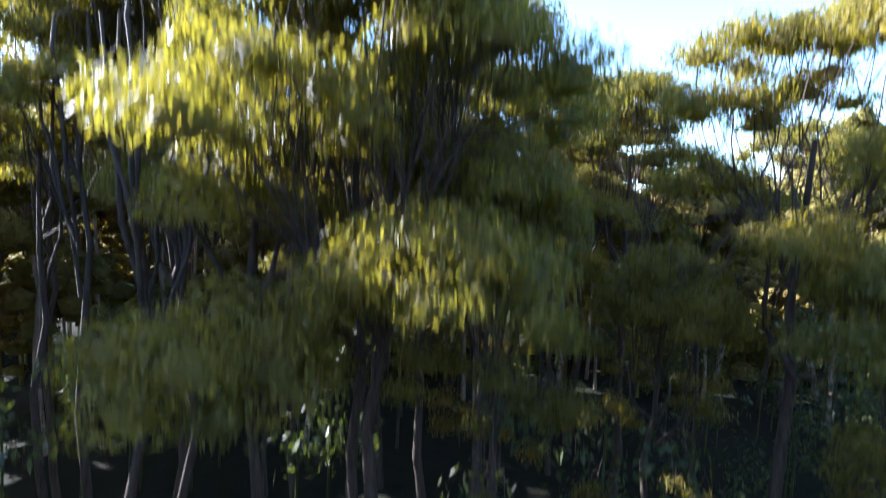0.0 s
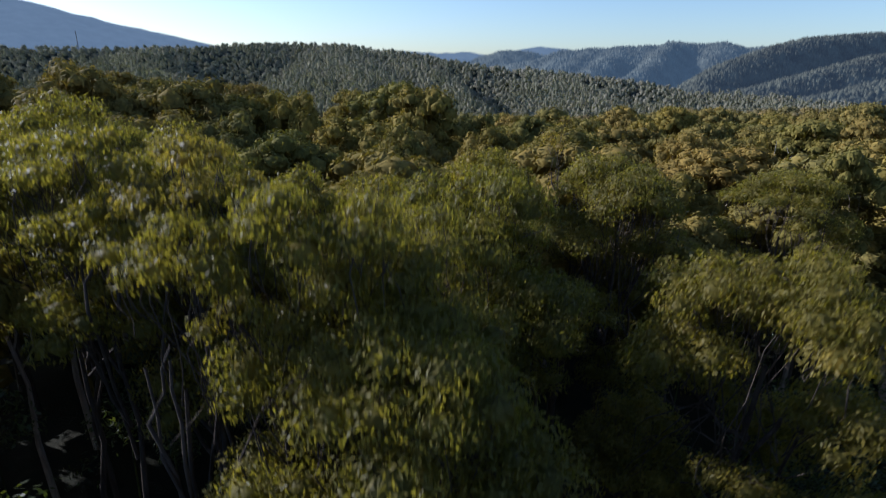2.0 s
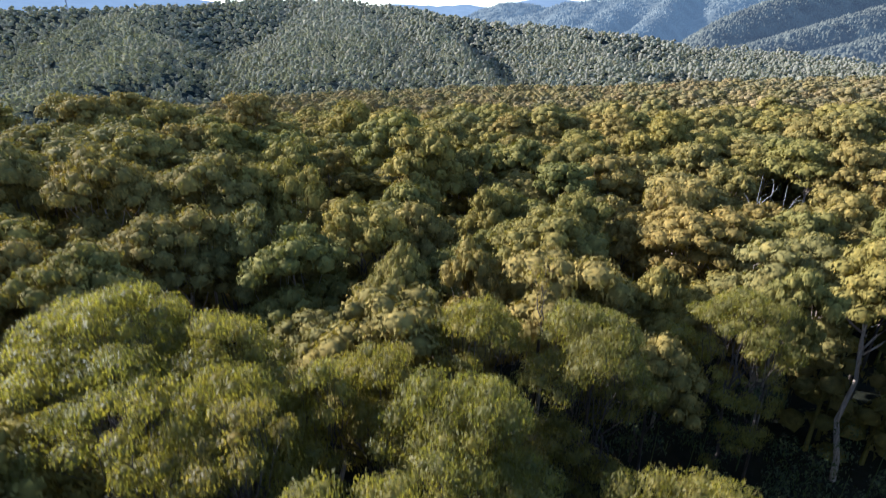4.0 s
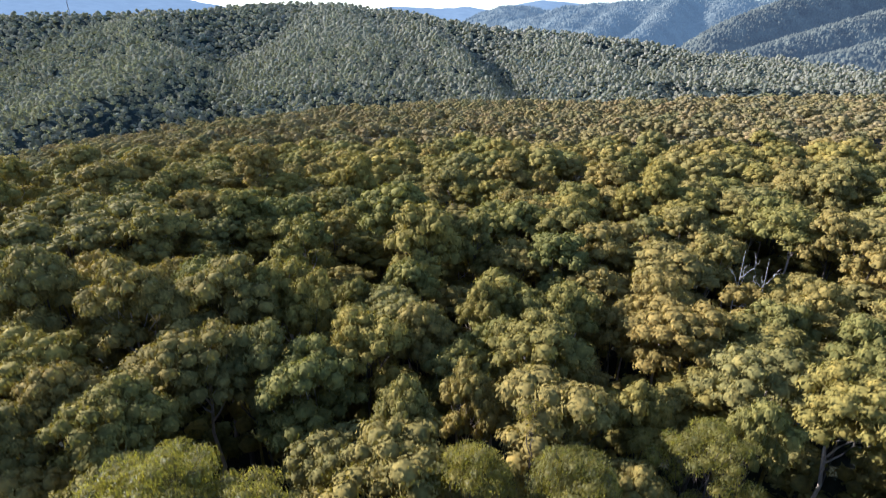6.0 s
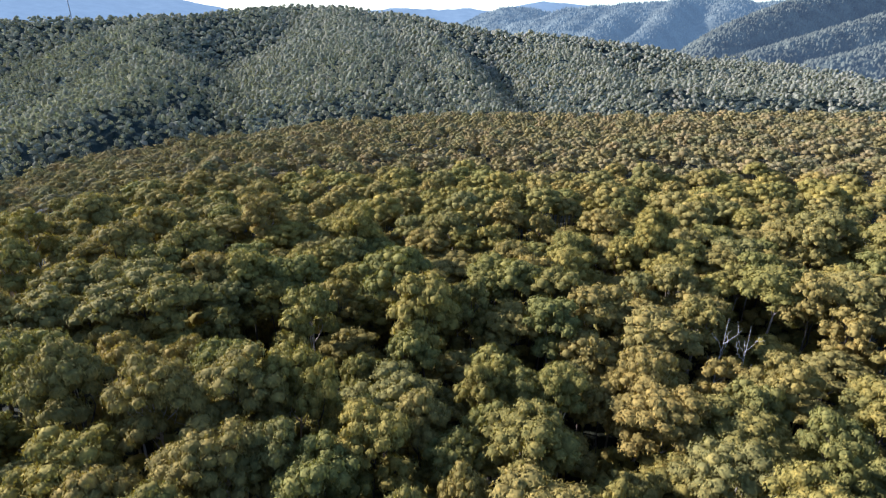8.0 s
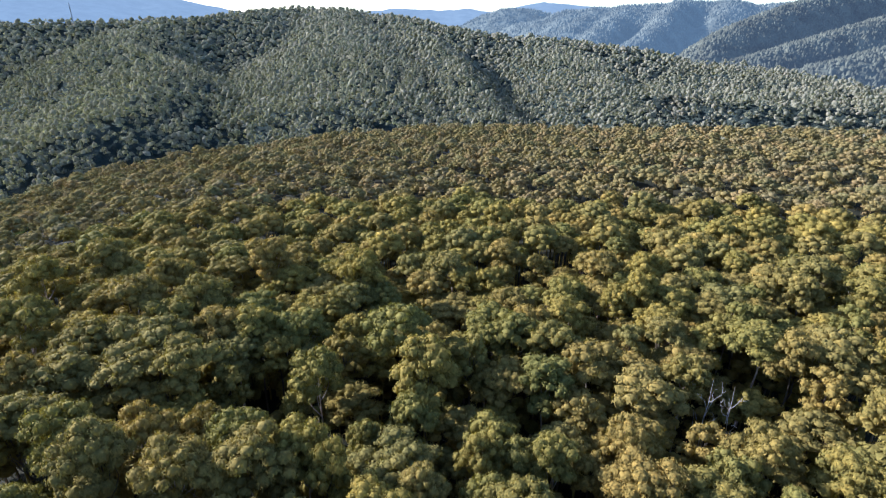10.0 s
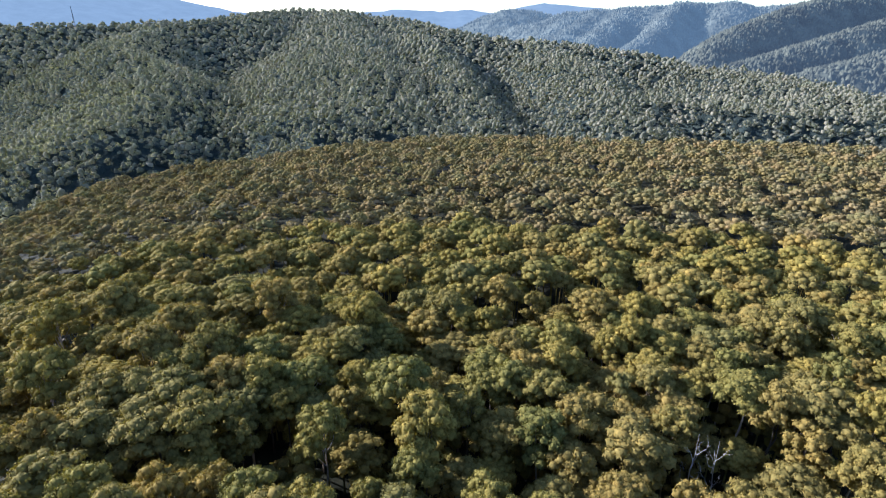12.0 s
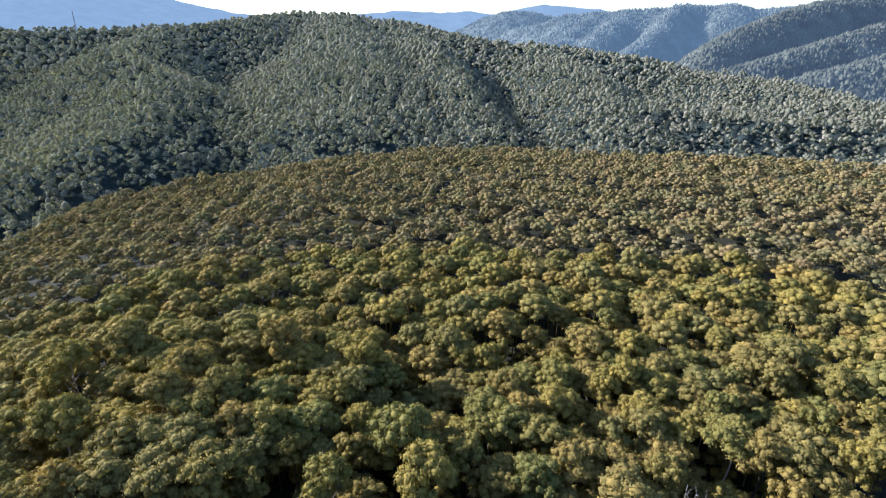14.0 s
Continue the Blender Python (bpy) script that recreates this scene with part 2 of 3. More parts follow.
def leaves(count, centre, radius, flat, length, width, fill=0.25, low=-0.35, diamond=True, spike=0.2, ruffle=0.36):
    """Hanging leaves over an umbrella-shaped clump: verts and faces."""
    d = unit(rng.normal(size=(count * 3, 3)))
    d = d[d[:, 2] > low + 0.3 * rng.random(count * 3) - 0.15][:count]
    n = len(d)
    depth = 1.04 - fill * rng.random(n) ** 1.6 + 0.07 * rng.normal(size=n)
    at = centre + d * radius * depth[:, None] * np.array([1, 1, flat])
    out = unit(d * np.array([1, 1, 1.2]) + ruffle * rng.normal(size=(n, 3)))
    down = np.array([0, 0, -1.0]) + 0.6 * rng.normal(size=(n, 3)) + spike * d
    along = unit(down - out * np.sum(down * out, -1, keepdims=True))
    side = np.cross(along, out)
    ln, wd = length * (0.7 + 0.6 * rng.random((n, 1))), width * (0.7 + 0.6 * rng.random((n, 1)))
    if diamond:
        v = np.stack([at, at + along * ln * 0.4 + side * wd / 2, at + along * ln, at + along * ln * 0.4 - side * wd / 2], 1)
        b = np.arange(n)[:, None] * 4
        f = np.concatenate([b + [0, 1, 2], b + [0, 2, 3]])
    else:
        v = np.stack([at - side * wd / 2, at + side * wd / 2, at + along * ln], 1)
        f = np.arange(n)[:, None] * 3 + [0, 1, 2]
    return v.reshape(-1, 3), f


def core(centre, radius, flat, level, rough=0.16, cut=-0.5):
    """The dense, knobbly inside of a clump."""
    v, f = BALL[level]
    f = f[v[f].mean(1)[:, 2] > cut]
    k = 1 + rough * rng.normal(size=(len(v), 1))
    return centre + v * k * radius * np.array([1, 1, flat]), f


def stack(pieces):
    vs, fs, n = [], [], 0
    for v, f in pieces:
        vs.append(v)
        fs.append(f + n)
        n += len(v)
    return np.concatenate(vs), np.concatenate(fs)


def tube(path, radii, sides=7):
    """A tapered limb along a path."""
    path = np.asarray(path, float)
    t = unit(np.gradient(path, axis=0))
    ref = np.where(np.abs(t[:, 2:3]) < 0.9, [[0, 0, 1.0]], [[1.0, 0, 0]])
    u = unit(np.cross(t, ref))
    w = np.cross(t, u)
    a = np.linspace(0, 2 * np.pi, sides, endpoint=False)
    v = path[:, None] + np.asarray(radii)[:, None, None] * (u[:, None] * np.cos(a)[:, None] + w[:, None] * np.sin(a)[:, None])
    q = grid_faces(len(path), sides, True)
    return v.reshape(-1, 3), np.concatenate([q[:, [0, 1, 2]], q[:, [0, 2, 3]]])


def limb(a, b, r0, r1, bow=0.12, n=6, sides=6):
    a, b = np.asarray(a, float), np.asarray(b, float)
    s = np.linspace(0, 1, n)[:, None]
    size = np.linalg.norm(b - a)
    off = rng.normal(size=3) * bow * size
    wig = 0.025 * min(size, 6.0) * rng.normal(size=(n, 3)) * np.sin(np.pi * s)
    path = a + (b - a) * s + off * np.sin(np.pi * s) + wig
    return tube(path, np.linspace(r0, r1, n), sides)


def lobes_for(height, spread, count, depth, low=0.0, plump=1.0):
    """Clump centres and radii of a domed eucalypt crown about the origin's vertical; low: how far clumps hang down its sides, in metres."""
    out = []
    for i in range(count):
        a = i * 2.4 + rng.uniform(-0.5, 0.5)
        q = math.sqrt((i + 0.4) / count)
        r = spread * q * rng.uniform(0.78, 1.08)
        size = plump * rng.uniform(0.95, 1.55) * min(1.0, 0.45 + spread / 7)
        z = height - depth * (r / spread) ** 2.0 * rng.uniform(0.7, 1.2) - rng.uniform(0.0, 0.6)
        out.append((r * math.cos(a), r * math.sin(a), z - size * 0.7, size))
    for i in range(int(count * (0.4 + 0.10 * low))):
        a, q = rng.uniform(0, 6.28), rng.uniform(0.45, 1.02)
        z = height - depth * rng.uniform(0.9, 1.5) - low * rng.random()
        out.append((spread * q * math.cos(a), spread * q * math.sin(a), z - 0.6, plump * rng.uniform(0.7, 1.25) * min(1.0, 0.45 + spread / 7)))
    return out


def dome_lobes(height, spread, deep, heads, plump):
    """A crown of several rounded heads, each of them a dome of small clumps, like a cauliflower."""
    out = []
    tilt, bulge = rng.uniform(0, 6.28), rng.uniform(0.08, 0.2)
    for i in range(heads):
        k = 1 - 1.15 * (i + 0.35) / heads
        a = i * 2.39996 + rng.uniform(-0.35, 0.35)
        size = spread * rng.uniform(0.30, 0.48)
        ring = (spread - 0.8 * size) * math.sqrt(max(0.0, 1 - k * k)) * (1 + bulge * math.cos(2 * (a - tilt))) * rng.uniform(0.9, 1.1)
        hx, hy, hz = ring * math.cos(a), ring * math.sin(a), height - deep * (1 - k) ** 1.5 - rng.uniform(0.0, 0.9)
        n = int(round(2.5 * (size / plump) ** 2 * rng.uniform(0.85, 1.1)))
        for j in range(n):
            q = 1 - 1.02 * (j + 0.4) / n
            b = j * 2.39996 + 1.7 * i
            r = math.sqrt(max(0.0, 1 - q * q)) * size * rng.uniform(0.82, 1.06)
            out.append((hx + r * math.cos(b), hy + r * math.sin(b), hz - 0.7 * plump - 0.72 * size * (1 - q) + rng.uniform(-0.18, 0.14), plump * rng.uniform(0.7, 1.3)))
    return out


def build_tree(lobes, height, detail, trunk_radius=0.28, bark=BARK, leaf=LEAF, lean=(0, 0)):
    """A eucalypt at the origin: trunk with limbs to its clumps, and the leafy crown. detail: leaves per square metre of clump and leaf size."""
    per, length, width, level, diamond = detail
    tree = new("eucalyptus_tree")
    fine = diamond
    top = np.array([lean[0], lean[1], height * 0.8])
    base = np.array([0, 0, -1.5])
    pieces = [limb(base, top * 0.98, trunk_radius, trunk_radius * 0.25, 0.012, 9 if fine else 6, 9 if fine else 6)]
    arms = {}
    for q in lobes:
        arms.setdefault(int((math.atan2(q[1] - lean[1], q[0] - lean[0]) + math.pi) / 6.2832 * 4.999), []).append(q)
    for members in arms.values():
        mid = np.mean([(x, y, z) for x, y, z, r in members], 0)
        s = rng.uniform(0.62, 0.85)
        start = base + (top - base) * s
        elbow = start + (mid - start) * 0.72
        pieces.append(limb(start, elbow, trunk_radius * 0.34, trunk_radius * 0.16, 0.12, 7 if fine else 5, 6 if fine else 4))
        for x, y, z, r in members:
            tip = np.array([x, y, z + 0.1 * r])
            root = start + (elbow - start) * rng.uniform(0.55, 1.0)
            if fine or rng.random() < 0.3:
                pieces.append(limb(root, tip, trunk_radius * 0.10, 0.010, 0.14, 6 if fine else 4, 5 if fine else 3))
            if fine:
                for _ in range(3):
                    end = tip + unit(rng.normal(size=3) + [0, 0, 0.5]) * r * 0.8
                    pieces.append(limb(root + (tip - root) * rng.uniform(0.6, 0.9), end, 0.016, 0.006, 0.15, 4, 3))
    v, f = stack(pieces)
    trunk = new("trunk", mesh_from("trunk", v, f, bark, True))
    trunk.parent = tree
    pieces = []
    for x, y, z, r in lobes:
        c = np.array([x, y, z])
        flat = rng.uniform(0.62, 0.85) if fine else rng.uniform(0.55, 0.74)
        pieces.append(core(c - [0, 0, 0.08 * r], r * (0.5 if fine else 0.86), flat, level, 0.25 if fine else 0.1))
        pieces.append(leaves(int(per * r * r * 9), c, r, flat, length, width, diamond=diamond, fill=0.5 if fine else 0.22, low=-0.4 if fine else -0.35, ruffle=0.55 if fine else 0.34))
    v, f = stack(pieces)
    rounded = np.concatenate([np.full(len(q), i % 2 == 0) for i, (_, q) in enumerate(pieces)])
    crown = new("crown", mesh_from("crown", v, f, leaf, rounded))
    crown.parent = tree
    return tree


HERO = (84, 0.17, 0.055, 1, True)
CLOSE = (12, 0.32, 0.18, 1, False)
MIDDLE = (5, 0.44, 0.27, 1, False)
TREE_LABELS = {
    "near": "tall eucalyptus with a domed olive-green crown and pale limbs",
    "great": "great eucalyptus whose domed olive crown hangs in rounded heads",
    "spire": "slender eucalyptus with small flat umbrella clumps on a thin stem",
    "dark": "eucalyptus with a rounded golden-olive crown on dark bark",
    "pale": "eucalyptus with a rounded golden-olive crown and pale limbs",
}


def place(x, y, turn=0.0, size=1.0, up=1.0):
    z = float(ground_z(x, y))
    return Matrix.Translation((x, y, z)) @ Matrix.Rotation(turn, 4, "Z") @ Matrix.Diagonal((size, size, size * up, 1))


taken = []


def stood(x, y, r):
    taken.append((x, y, r))


# the trees by the clearing: x, y, height of the top, spread, clumps, hang of the lower clumps
BY_CLEARING = [
    (0.6, 11.6, 13.4, 2.0, 12, 5.0),
    (-4.3, 11.0, 19.0, 1.5, 6, 0.4),
    (-2.3, 11.6, 18.8, 1.4, 6, 0.4),
    (-6.3, 10.7, 18.5, 1.4, 5, 0.4),
    (-0.9, 13.4, 17.8, 1.3, 6, 0.6),
    (-10.5, 15.0, 19.8, 1.8, 7, 0.5),
    (-7.4, 14.2, 19.4, 1.7, 6, 0.5),
    (-13.4, 17.6, 19.0, 3.0, 14, 2.1),
    (-10.8, 20.8, 19.0, 3.4, 16, 2.1),
    (-5.6, 19.0, 18.0, 1.5, 8, 6.0),
    (-15.5, 21.0, 20.0, 4.2, 22, 5.0),
    (9.4, 10.2, 11.5, 2.9, 18, 6.0),
    (5.9, 15.6, 11.0, 2.2, 12, 6.0),
    (5.3, 27.3, 19.6, 0.8, 2, 2.4),
    (1.4, 24.2, 17.8, 2.8, 16, 9.0),
    (1.6, 19.6, 14.5, 2.6, 14, 8.0),
    (17.4, 27.4, 16.8, 3.2, 16, 7.0),
]
# the great domed ones: x, y, top, spread, depth of the dome, heads
DOMED = [
    (-1.8, 10.4, 17.4, 3.9, 6.2, 13),
    (-9.2, 16.8, 18.6, 3.9, 4.0, 11),
    (0.3, 17.3, 18.4, 3.6, 6.2, 10),
    (-3.8, 20.8, 17.6, 2.7, 5.0, 7),
    (7.1, 23.4, 18.2, 3.5, 7.6, 11),
    (8.1, 13.2, 17.2, 3.3, 6.2, 10),
]
BEHIND = [
    # the first tree is unseen, added at left to shade the crowns near it
    (-17.5, 14.0, 18.5, 3.8),
    (-22.8, 30.0, 18.6, 4.2), (-33.0, 37.0, 19.0, 4.6), (-20.8, 37.5, 18.8, 4.6), (-15.6, 38.8, 18.2, 3.2), (-11.0, 36.0, 18.0, 4.2),
    (-6.9, 41.0, 18.6, 4.0), (-2.4, 45.0, 15.4, 3.4), (8.5, 40.5, 16.0, 4.7), (23.5, 40.0, 10.4, 3.7), (31.2, 44.5, 13.0, 4.9),
    (37.5, 40.5, 16.3, 4.5), (26.3, 36.5, 16.2, 4.7), (40.0, 51.5, 14.8, 4.2), (-39.0, 46.5, 20.0, 4.9), (-28.5, 44.0, 19.8, 4.5),
    (-21.0, 46.0, 18.6, 4.5), (-16.8, 49.0, 17.8, 3.7), (-12.6, 46.5, 18.0, 3.7), (-37.0, 52.5, 18.0, 4.5), (-31.0, 54.5, 15.6, 3.9),
]
AMONG = [
    (-9.9, 55.6, 12.8, 3.0), (4.9, 50.5, 15.0, 2.9), (9.2, 50.6, 13.6, 3.0), (13.4, 50.6, 14.5, 3.2), (18.2, 50.0, 12.6, 3.1),
    (23.0, 59.0, 8.8, 3.3), (27.9, 57.2, 10.4, 3.3), (-2.9, 31.0, 17.0, 2.5), (1.8, 34.0, 16.0, 2.4), (-46.0, 52.0, 17.5, 4.4),
    (-25.5, 52.5, 16.4, 4.0), (15.0, 34.0, 14.0, 3.8), (46.5, 58.0, 8.5, 4.6), (48.0, 46.0, 15.0, 4.6), (-29.0, 33.5, 16.4, 4.0),
]
BEYOND = [
    (-56.0, 73.5, 18.4, 4.8), (-50.2, 75.0, 19.0, 4.3), (-46.0, 80.0, 19.3, 4.7), (-37.3, 79.0, 18.0, 4.3), (-31.6, 79.8, 17.8, 4.3),
    (-24.0, 80.5, 16.8, 4.5), (-16.0, 74.8, 15.4, 3.3), (-6.8, 76.0, 17.4, 4.7), (-54.5, 66.0, 15.6, 4.9), (-37.8, 66.5, 16.3, 4.4),
    (-18.6, 66.0, 16.2, 3.7), (-2.4, 66.6, 17.0, 4.5), (-4.0, 60.6, 12.8, 3.6), (4.7, 73.0, 16.0, 4.3), (13.6, 81.0, 13.0, 4.1),
    (23.5, 89.0, 12.0, 4.6), (41.0, 105.0, 9.0, 4.7), (16.4, 69.0, 12.8, 4.3), (46.5, 95.0, 11.6, 4.4), (53.0, 77.0, 14.2, 4.7),
]
YONDER = [
    (58.0, 66.0, 13.8, 4.6), (20.5, 64.5, 9.8, 3.6), (-68.0, 77.0, 18.4, 4.9), (-53.0, 84.0, 18.0, 4.5), (-43.5, 87.0, 17.7, 4.4),
    (-17.0, 104.0, 15.2, 4.4), (1.7, 114.5, 11.0, 4.4), (14.8, 114.5, 8.8, 4.2), (38.5, 127.0, 5.8, 4.4), (55.5, 121.5, 8.8, 4.7),
    (57.0, 96.0, 11.0, 4.5), (14.0, 95.0, 11.2, 4.5), (26.0, 99.0, 11.3, 4.5), (40.6, 87.0, 11.8, 4.4), (62.6, 85.0, 11.4, 4.4),
    (75.6, 124.5, 7.4, 4.6), (83.0, 91.5, 14.8, 4.9), (78.5, 101.5, 14.2, 4.7), (-82.0, 99.5, 15.8, 4.8), (-72.4, 108.0, 16.0, 4.6),
    (-37.7, 109.0, 16.8, 4.6), (22.0, 109.5, 6.5, 4.4), (-52.5, 94.0, 18.0, 4.4),
]
for x, y, top, spread, clumps, low in BY_CLEARING:
    h = top - float(ground_z(x, y))
    t = build_tree(lobes_for(h, spread, int(clumps * 1.5), 2.6 if low > 2 else 1.5, low, 0.70), h, HERO, 0.18, BARK)
    t.matrix_basis = place(x, y)
    tagged(t, TREE_LABELS["spire" if spread < 1.7 else "near"], "tree", "forest trees")
    stood(x, y, spread)


for x, y, top, spread, deep, heads in DOMED:
    h = top - float(ground_z(x, y))
    t = build_tree(dome_lobes(h, spread, deep, heads, 0.74), h, HERO, 0.24, BARK, LEAF, lean=(0.4, 0.2))
    t.matrix_basis = place(x, y)
    tagged(t, TREE_LABELS["great"], "tree", "forest trees")
    stood(x, y, spread)


def patterns(count, detail, leaf, low, plump):
    return [build_tree(dome_lobes(20.0, rng.uniform(4.0, 4.5), rng.uniform(2.8, 4.4) + 0.25 * low, int(rng.integers(8, 11)), plump), 20.0, detail, 0.26, BARK_PALE if i % 2 else BARK, leaf, lean=rng.normal(size=2) * 0.8) for i in range(count)]


CELLS = {}


def free(x, y, r, tight=2.5):
    """Whether a trunk fits here, keeping its distance from those that stand."""
    i, j = int(x // 8), int(y // 8)
    for a in (i - 1, i, i + 1):
        for b in (j - 1, j, j + 1):
            for px, py, pr in CELLS.get((a, b), ()):
                if (px - x) ** 2 + (py - y) ** 2 < (0.5 * (pr + r)) ** 2 * tight:
                    return False
    return True


def settle(x, y, r):
    CELLS.setdefault((int(x // 8), int(y // 8)), []).append((x, y, r))


for x, y, r in taken:
    settle(x, y, r)
GAPS = [(-0.5, 0.0, 7.5), (3.6, 9.0, 4.0), (4.2, 15.5, 3.0), (16.5, 21.0, 5.5), (-11.0, 9.0, 5.0), (-14.0, 30.0, 5.0), (39.0, 62.5, 8.0), (11.0, 59.0, 5.5), (20.0, 24.0, 4.0), (28.0, 26.0, 6.0), (22.5, 20.0, 6.0), (-13.0, 60.5, 6.0), (-27.5, 61.5, 6.5), (-46.0, 60.0, 5.0), (-9.0, 69.0, 4.5), (30.0, 52.0, 5.0), (17.0, 43.5, 4.0), (-26.0, 67.5, 5.0)]


def clear(x, y):
    return all((x - a) ** 2 + (y - b) ** 2 > r * r for a, b, r in GAPS)


def scatter(count, tries, box, keep, r=4.3, gaps=True, tight=2.5):
    """Random standing places in a box, a crown's width apart."""
    out = []
    for _ in range(tries):
        x, y = rng.uniform(box[0], box[1]), rng.uniform(box[2], box[3])
        size = rng.uniform(0.7, 1.25)
        if keep(x, y) and (not gaps or clear(x, y)) and free(x, y, r * size, tight):
            settle(x, y, r * size)
            out.append((x, y, size))
            if len(out) >= count:
                break
    return out


def in_view(x, y, extra=14):
    return y > -6 and abs(x) < 0.86 * y + extra


close_set = patterns(7, CLOSE, LEAF_NEAR, 4.0, 0.92)
middle_set = patterns(7, MIDDLE, LEAF_NEAR, 3.0, 1.02)
used = set()


def grow(kinds, i, x, y, top, spread):
    """A tree from one of the patterns, brought to the top height and spread wanted."""
    z = float(ground_z(x, y))
    s = spread / 4.3
    m = Matrix.Translation((x, y, z)) @ Matrix.Rotation(rng.uniform(0, 6.28), 4, "Z") @ Matrix.Diagonal((s, s, (top - z) / 20.0, 1))
    p = kinds[i % len(kinds)]
    if p.name in used:
        p = copy_thing(p, m)
    else:
        used.add(p.name)
        p.matrix_basis = m
    return tagged(p, TREE_LABELS["pale" if i % len(kinds) % 2 else "dark"], "tree", "forest trees")


for i, (x, y, top, spread) in enumerate(BEHIND + AMONG):
    grow(close_set, i, x, y, top, spread)
    settle(x, y, spread)
for i, (x, y, top, spread) in enumerate(BEYOND + YONDER):
    grow(middle_set, i, x, y, top, spread)
    settle(x, y, spread)
for kinds, spots in (
    (close_set, scatter(104, 12000, (-70, 70, 16, 64), lambda x, y: in_view(x, y, 18) and 24 < math.hypot(x, y) < 64, tight=2.1)),
    (middle_set, scatter(175, 14000, (-125, 125, 40, 125), lambda x, y: in_view(x, y, 18) and math.hypot(x, y) < 125, tight=1.75)),
):
    for i, (x, y, s) in enumerate(spots):
        grow(kinds, i, x, y, float(ground_z(x, y)) + 19.5 * rng.uniform(0.64, 1.06), 4.5 * s)


def woods(name, spots, clumps, level, cards, mat, label, height=20.0, spread=4.2, deep=4.4, card=(0.9, 0.4), trunk=True, vary=0.2, tall=(0.7, 0.92), rough=0.1, inner=0.9, shaggy=0.22, size=(0.36, 0.5)):
    """Forest too dense to count, as one mesh: every crown a dome of rounded clumps with a leafy fringe."""
    pieces, tones, rounded = [], [], []
    zs = ground_z([s[0] for s in spots], [s[1] for s in spots])

    def add(piece, tone, soft):
        pieces.append(piece)
        tones.append(np.full(len(piece[0]), tone))
        rounded.append(np.full(len(piece[1]), soft))
    for (x, y, s), z in zip(spots, zs):
        h = height * rng.uniform(1 - vary, 1 + 0.8 * vary) * (0.8 + 0.2 * s)
        sp = spread * s
        tone = rng.random()
        n = int(rng.integers(clumps - 1, clumps + 2))
        a0 = rng.uniform(0, 6.28)
        for i in range(n):
            k = 1 - 1.15 * (i + 0.3) / n
            a = a0 + i * 2.4 + rng.uniform(-0.2, 0.2)
            big = sp * rng.uniform(*size)
            r = (sp - 0.75 * big) * math.sqrt(max(0.0, 1 - k * k)) * rng.uniform(0.85, 1.12)
            c = np.array([x + r * math.cos(a), y + r * math.sin(a), z + h - 0.7 * big - deep * s * (1 - k) * rng.uniform(0.88, 1.12)])
            add(core(c, big * inner, rng.uniform(*tall), level, rough, -0.35), tone + 0.05 * rng.random(), True)
            if cards:
                add(leaves(cards, c, big * 1.03, 0.82, card[0], card[1], fill=shaggy, low=-0.3, diamond=False, ruffle=0.3), tone, False)
        if trunk:
            add(tube([(x, y, z - 1), (x, y, z + h * 0.85)], (0.25, 0.1), 3), tone, True)
    v, f = stack(pieces)
    ob = new(name, mesh_from(name, v, f, mat, np.concatenate(rounded), np.concatenate(tones)))
    return tagged(ob, label, "forest", kind="stuff")


def outside(x, y):
    """spur_side for one place."""
    return max(y - 492 + (0.72 * (x - 30) if x > 30 else 0.5 * (30 - x)), -(x + 212 + 0.05 * (y - 300)))


def on_spur(x, y):
    return outside(x, y) < 70


spots = scatter(600, 26000, (-170, 190, 60, 200), lambda x, y: in_view(x, y) and 118 < math.hypot(x, y) < 195 and on_spur(x, y), tight=1.5)
woods("forest_canopy", spots, 20, 1, 34, LEAF_NEAR, "dense eucalyptus canopy of rounded olive crowns on the spur", card=(0.5, 0.36), deep=2.9, size=(0.26, 0.40), tall=(0.5, 0.7))
spots = scatter(3300, 60000, (-330, 420, 100, 620), lambda x, y: in_view(x, y, 20) and math.hypot(x, y) >= 192 and on_spur(x, y), tight=1.6)
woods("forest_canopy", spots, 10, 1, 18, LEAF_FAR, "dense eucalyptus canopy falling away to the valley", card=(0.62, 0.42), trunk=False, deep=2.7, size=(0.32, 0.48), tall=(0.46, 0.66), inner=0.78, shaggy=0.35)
# unseen forest for shade; its opening at left admits sun to near trees
spots = scatter(500, 8000, (-110, 110, -90, 60), lambda x, y: not in_view(x, y) and math.hypot(x, y) < 100 and not (-19 < x < 0 and -2 < y < 12.5), 4.6)
woods("forest_canopy", spots, 7, 1, 6, LEAF_FAR, "unseen eucalyptus forest added close around the clearing", card=(0.9, 0.4))
spots = scatter(420, 30000, (-110, 110, 22, 125), lambda x, y: in_view(x, y, 10) and math.hypot(x, y) > 42, 2.4, False, 1.15)
woods("forest_canopy", spots, 8, 1, 24, LEAF_NEAR, "younger eucalyptus trees filling the gaps between the tall ones", height=10.0, spread=2.9, card=(0.5, 0.34), deep=4.5, vary=0.35)
# unseen wood at left, its height set to keep low sun off the stems
spots = scatter(130, 4000, (-48, -15, -8, 32), lambda x, y: not in_view(x, y, 5), 3.0, False, 1.5)
woods("forest_canopy", spots, 7, 1, 6, LEAF_FAR, "unseen trees added left of the clearing to hold off the low sun", height=15.5, spread=4.0, card=(0.9, 0.5))


def on_hill(x, y):
    return in_view(x, y, 60) and (outside(x, y) >= 66 or x > 412) and math.hypot(x, y) > 250


